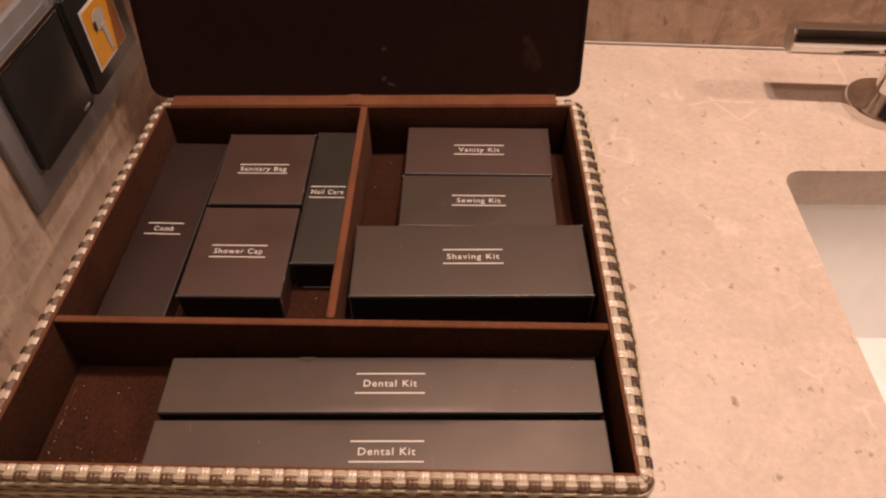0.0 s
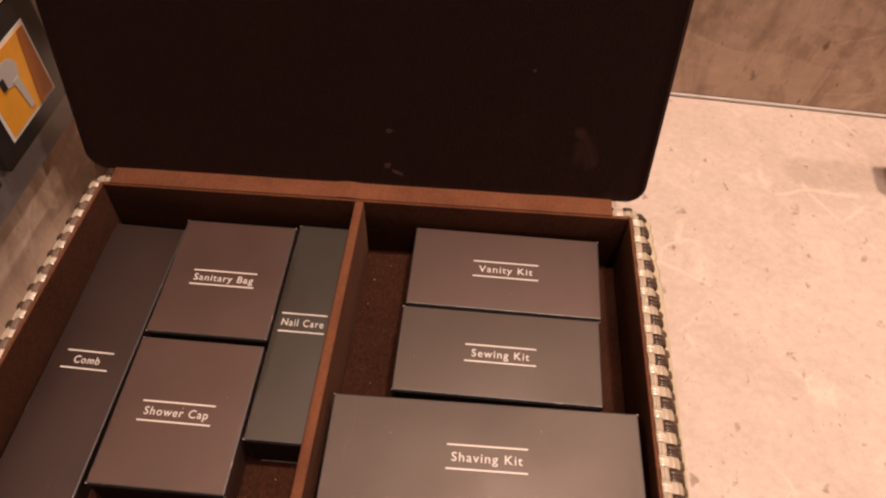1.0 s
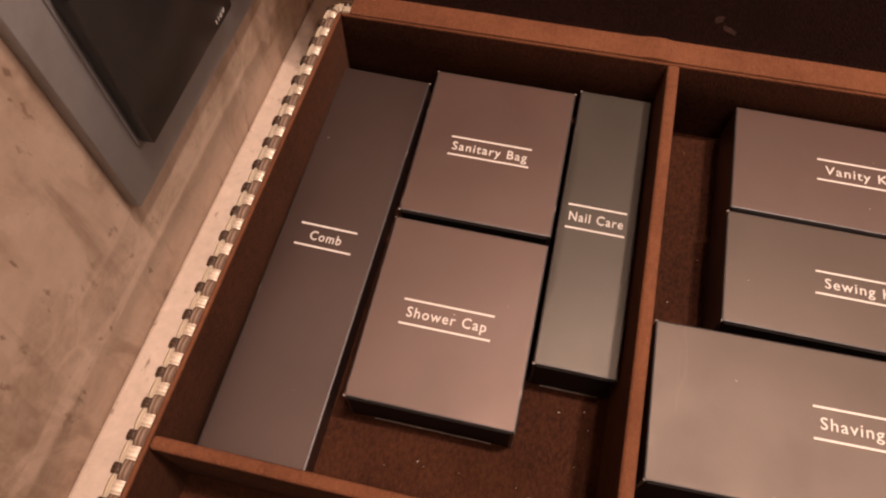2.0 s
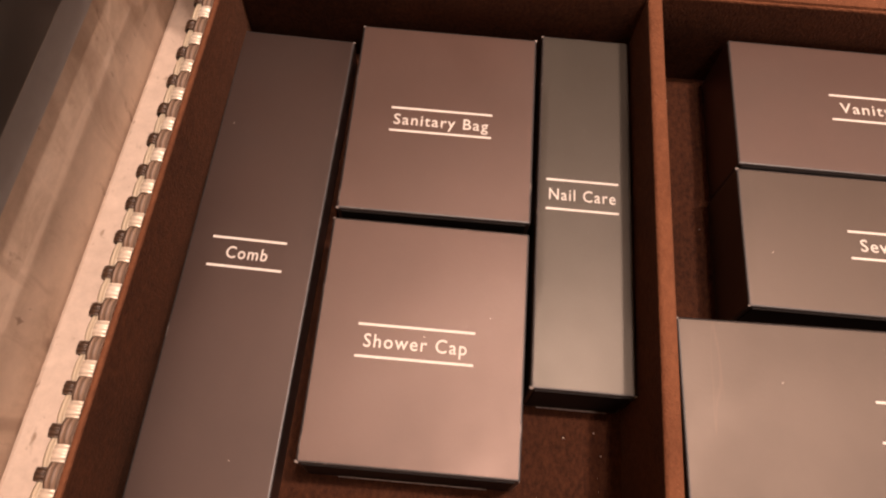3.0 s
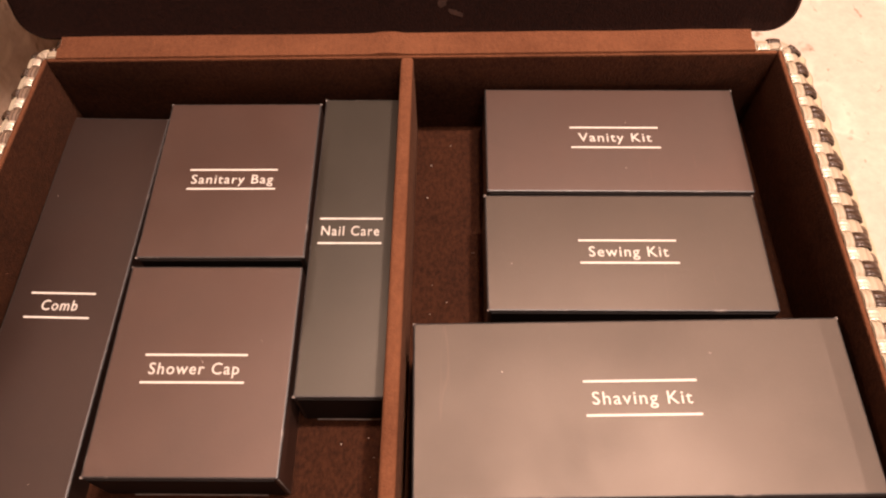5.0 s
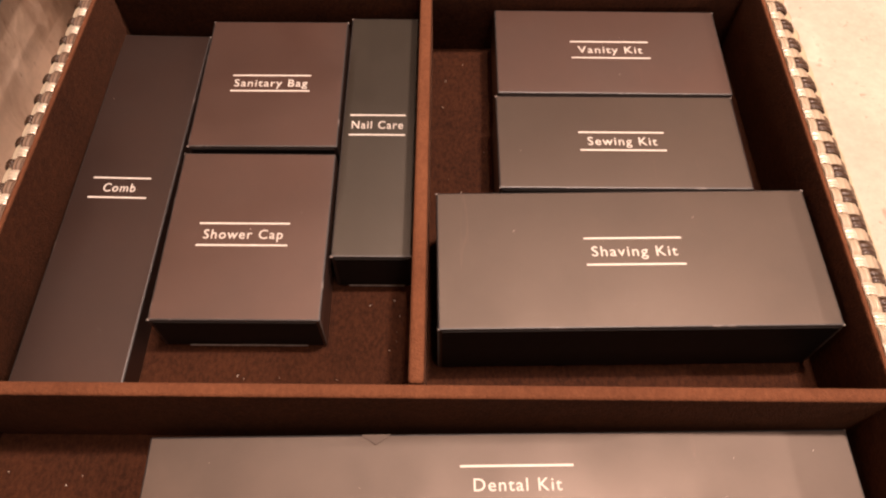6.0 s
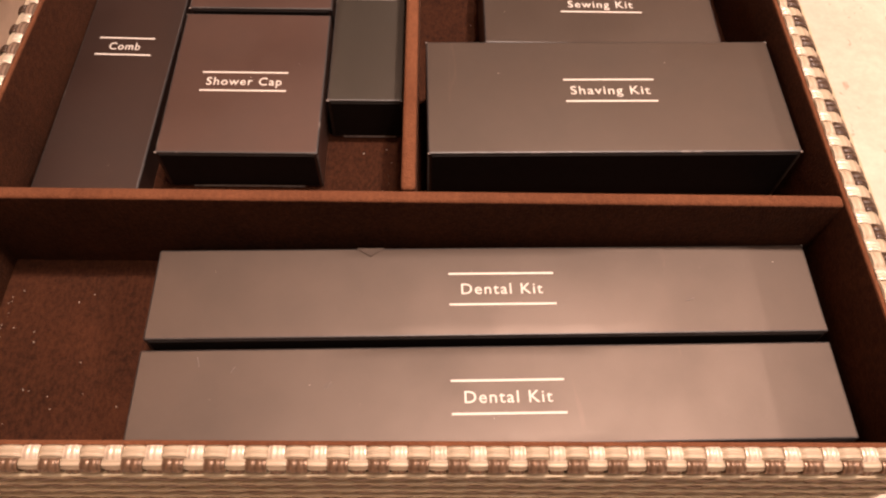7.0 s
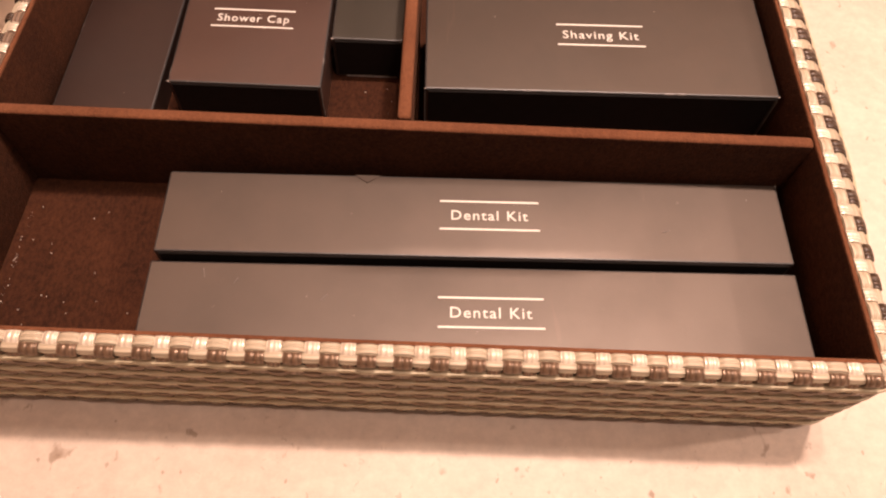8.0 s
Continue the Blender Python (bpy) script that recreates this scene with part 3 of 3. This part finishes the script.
def carton(name, label, x0, x1, y0, y1, top, turn, text, width, gap, line, material, bow=0.00014, shift=(0, 0), rubbed=()):
    """A folded card box: four-panel sleeve, tuck-in end flaps, printed name between two rules."""
    w, d, h = x1 - x0, y1 - y0, top - FLOOR
    place = pose((x0 + x1) / 2, (y0 + y1) / 2, FLOOR + 0.0001, 0, 0, turn)
    kit = thing(name, label, "carton", place, "cartons in the amenity box")
    bm = bmesh.new()
    bmesh.ops.create_cube(bm, size=1.0)
    bmesh.ops.subdivide_edges(bm, edges=bm.edges[:], cuts=7, use_grid_fill=True)
    for v in bm.verts:
        a, b, c = v.co.x * 2, v.co.y * 2, v.co.z + 0.5
        v.co = Vector((v.co.x * w, v.co.y * d, c * h))
        if c > 0.99:
            v.co.z += bow * (1 - a * a) * (1 - b * b)
        if abs(b) > 0.99:
            v.co.y -= math.copysign(0.0004, b) * (1 - a * a) * (1 - (2 * c - 1) ** 2)
    sharp = [e for e in bm.edges if len(e.link_faces) == 2 and e.calc_face_angle(0) > 1.0]
    bmesh.ops.bevel(bm, geom=sharp, offset=0.0006, segments=3, profile=0.5, affect="EDGES", material=1)
    part("sleeve", bm, (material, WORN), kit, smooth=True).data.set_sharp_from_angle(angle=radians(14))
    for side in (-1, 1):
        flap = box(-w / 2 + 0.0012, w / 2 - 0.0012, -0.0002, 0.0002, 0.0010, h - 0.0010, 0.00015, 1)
        part("end_flap", flap, CARD_SHADED, kit, "tuck-in flap, shade put into its near-black colour", at=pose(0, side * (d / 2 + 0.0001), 0))
    for k in range(4):  # card rubbed pale at some of the corners
        if wear.random() < 0.6:
            bm = bmesh.new()
            bmesh.ops.create_icosphere(bm, subdivisions=1, radius=wear.uniform(0.0003, 0.0005), matrix=Matrix.Diagonal((1.4, 1.0, 0.8, 1)))
            part("worn_corner", bm, FRAY, kit, "pale rubbed corner", at=pose((w / 2 - 0.0003) * (1 - 2 * (k % 2)), (d / 2 - 0.0003) * (1 - 2 * (k // 2)), h - 0.0004))
    for spot in rubbed:  # bare card along an upright corner, or along the foot of the end flap
        if spot == "foot":
            strip = box(-w * 0.34, w * 0.38, -0.0002, 0.0002, 0.0004, 0.0008)
            part("flap_edge", strip, FRAY, kit, "pale cut edge of the end flap", at=pose(0, -d / 2 - 0.0003, 0))
        else:
            side = 1 if spot == "east" else -1
            bm = box(-0.00013, 0.00013, -0.00013, 0.00013, h * 0.08, h * 0.93)
            part("rubbed_corner", bm, FRAY, kit, "pale rubbed upright corner", at=pose(side * (w / 2 - 0.00018), -d / 2 + 0.00018, 0))
    me = lettering(text, width, 0.0050)
    me.materials.append(INK)
    word = new("lettering", me)
    word.parent = kit
    z = h + bow + 0.00012
    word.matrix_local = pose(shift[0], shift[1] - 0.0002, z)
    for side in (-1, 1):
        rule = box(-line / 2, line / 2, -0.00032, 0.00032, -0.0006, 0.00008)
        part("rule", rule, INK, kit, "cream printed line", at=pose(shift[0], shift[1] + side * gap / 2, z - 0.00005))
    return kit


# name, label, x0, x1, y0, y1, top, turn, words, their width, the rules' gap and length, card, bow, the words' shift
carton("comb_carton", "long plum-black comb carton printed in cream", -0.1216, -0.0869, 0.0044, 0.1577, 0.0238, -0.9, "Comb", 0.0112, 0.0083, 0.0203, CARD_DARK, 0.00014, (-0.0010, 0.0017))
carton("shower_cap_carton", "plum-black shower cap carton printed in cream", -0.0822, -0.0294, 0.0289, 0.0930, 0.0311, 0.2, "Shower Cap", 0.0258, 0.0083, 0.0295, CARD_PLUM, 0.00014, (-0.0012, -0.0013), ("east", "foot"))
carton("sanitary_bag_carton", "plum-black sanitary bag carton printed in cream", -0.0823, -0.0296, 0.0959, 0.1582, 0.0311, 0.4, "Sanitary Bag", 0.0270, 0.0076, 0.0291, CARD_PLUM, 0.00014, (-0.0003, -0.0015))
carton("nail_care_carton", "narrow green-black nail care carton beside the divider", -0.0281, -0.0019, 0.0512, 0.1597, 0.0318, 0.2, "Nail Care", 0.0182, 0.0090, 0.0199, CARD_GREEN, 0.00014, (-0.0007, 0.0), ("foot",))
carton("vanity_kit_carton", "plum-black vanity kit carton printed in cream", 0.0273, 0.1130, 0.1190, 0.1622, 0.0345, 0.0, "Vanity Kit", 0.0243, 0.0083, 0.0296, CARD_PLUM, 0.00014, (0.0003, 0.0002))
carton("sewing_kit_carton", "charcoal sewing kit carton printed in cream", 0.0266, 0.1120, 0.0770, 0.1178, 0.0345, 0.2, "Sewing Kit", 0.0241, 0.0078, 0.0299, CARD_COAL, 0.00014, (0.0007, -0.0005))
carton("shaving_kit_carton", "large charcoal shaving kit carton printed in cream", 0.0061, 0.1244, 0.0231, 0.0711, 0.0413, 1.3, "Shaving Kit", 0.0264, 0.0093, 0.0303, CARD_COAL, 0.0002, (0.0014, 0.0015), ("west", "east"))
DENTAL_TOPS = 0.0287, 0.0261
carton("dental_kit_carton", "long charcoal dental kit carton beside the divider", -0.0740, 0.1240, -0.0337, -0.0043, DENTAL_TOPS[0], 1.2, "Dental Kit", 0.0243, 0.0102, 0.0316, CARD_SLATE, 0.00014, (0.0041, 0.0003))
carton("dental_kit_carton", "long charcoal dental kit carton beside the front rim", -0.0745, 0.1256, -0.0645, -0.0357, DENTAL_TOPS[1], 1.2, "Dental Kit", 0.0246, 0.0096, 0.0320, CARD_SLATE, 0.00014, (0.0042, -0.0010))

# a lifted corner of the tuck flap shows on one dental carton
dental = [o for o in scene.objects if o.name == "dental_kit_carton"][0]
tuck = loft([[(-0.0395, 0.0146, z), (-0.0352, 0.0116, z + 0.0003), (-0.0310, 0.0146, z)] for z in (DENTAL_TOPS[0] - FLOOR - 0.0003, DENTAL_TOPS[0] - FLOOR + 0.00022)])
part("tuck_flap", tuck, CARD_SLATE, dental, "creased tuck flap")

# faint rubbed strokes on the card
STROKE = plain("rubbed stroke", (0.17, 0.14, 0.12), 0.6, vary=0.4, scale=1500, relief=0)
front_dental = [o for o in scene.objects if o.name == "dental_kit_carton.001"][0]
for kit, z, x, y, length, turn in ((front_dental, DENTAL_TOPS[1] - FLOOR, -0.083, 0.0105, 0.0030, 105), (front_dental, DENTAL_TOPS[1] - FLOOR, -0.073, 0.0080, 0.0022, 60),
                                   (front_dental, DENTAL_TOPS[1] - FLOOR, -0.046, 0.0030, 0.0026, 50), (dental, DENTAL_TOPS[0] - FLOOR, 0.060, -0.004, 0.0024, 20)):
    part("stroke", box(-length / 2, length / 2, -0.00009, 0.00009, 0.0, 0.00032), STROKE, kit, "faint rubbed stroke", at=pose(x, y, z, 0, 0, turn))

# ---- lint on the suede ----
rng = random.Random(7)
bm = bmesh.new()
for x0, x1, y0, y1, count in ((-0.123, -0.078, -0.070, -0.006, 26), (-0.026, -0.004, 0.006, 0.046, 14), (0.006, 0.024, 0.075, 0.160, 8), (-0.080, -0.030, 0.006, 0.027, 6), (-0.1244, -0.1232, -0.050, -0.014, 26)):
    for _ in range(count):
        x, y, r = rng.uniform(x0, x1), rng.uniform(y0, y1), rng.uniform(0.00006, 0.00017)
        bmesh.ops.create_icosphere(bm, subdivisions=1, radius=r, matrix=Matrix.LocRotScale((x, y, FLOOR + r), Euler((0, 0, rng.uniform(0, 3))), (rng.uniform(1, 2.5), 1, 0.8)))
for x0, x1, y0, y1, z, count in ((-0.070, 0.120, -0.030, -0.008, DENTAL_TOPS[0], 4), (-0.070, 0.120, -0.062, -0.038, DENTAL_TOPS[1], 4), (0.015, 0.115, 0.028, 0.066, 0.0413, 2),
                                 (-0.078, -0.034, 0.035, 0.088, 0.0311, 2), (0.032, 0.105, 0.083, 0.155, 0.0345, 3), (-0.117, -0.090, 0.02, 0.15, 0.0238, 2)):
    for _ in range(count):
        x, y, r = rng.uniform(x0, x1), rng.uniform(y0, y1), rng.uniform(0.00005, 0.00013)
        bmesh.ops.create_icosphere(bm, subdivisions=1, radius=r, matrix=Matrix.LocRotScale((x, y, z + 0.0002 + r), Euler((0, 0, rng.uniform(0, 3))), (rng.uniform(1, 3.5), 1, 0.7)))
tagged(part("lint", bm, LINT), "pale specks of lint on the suede and cartons", "lint", kind="stuff")
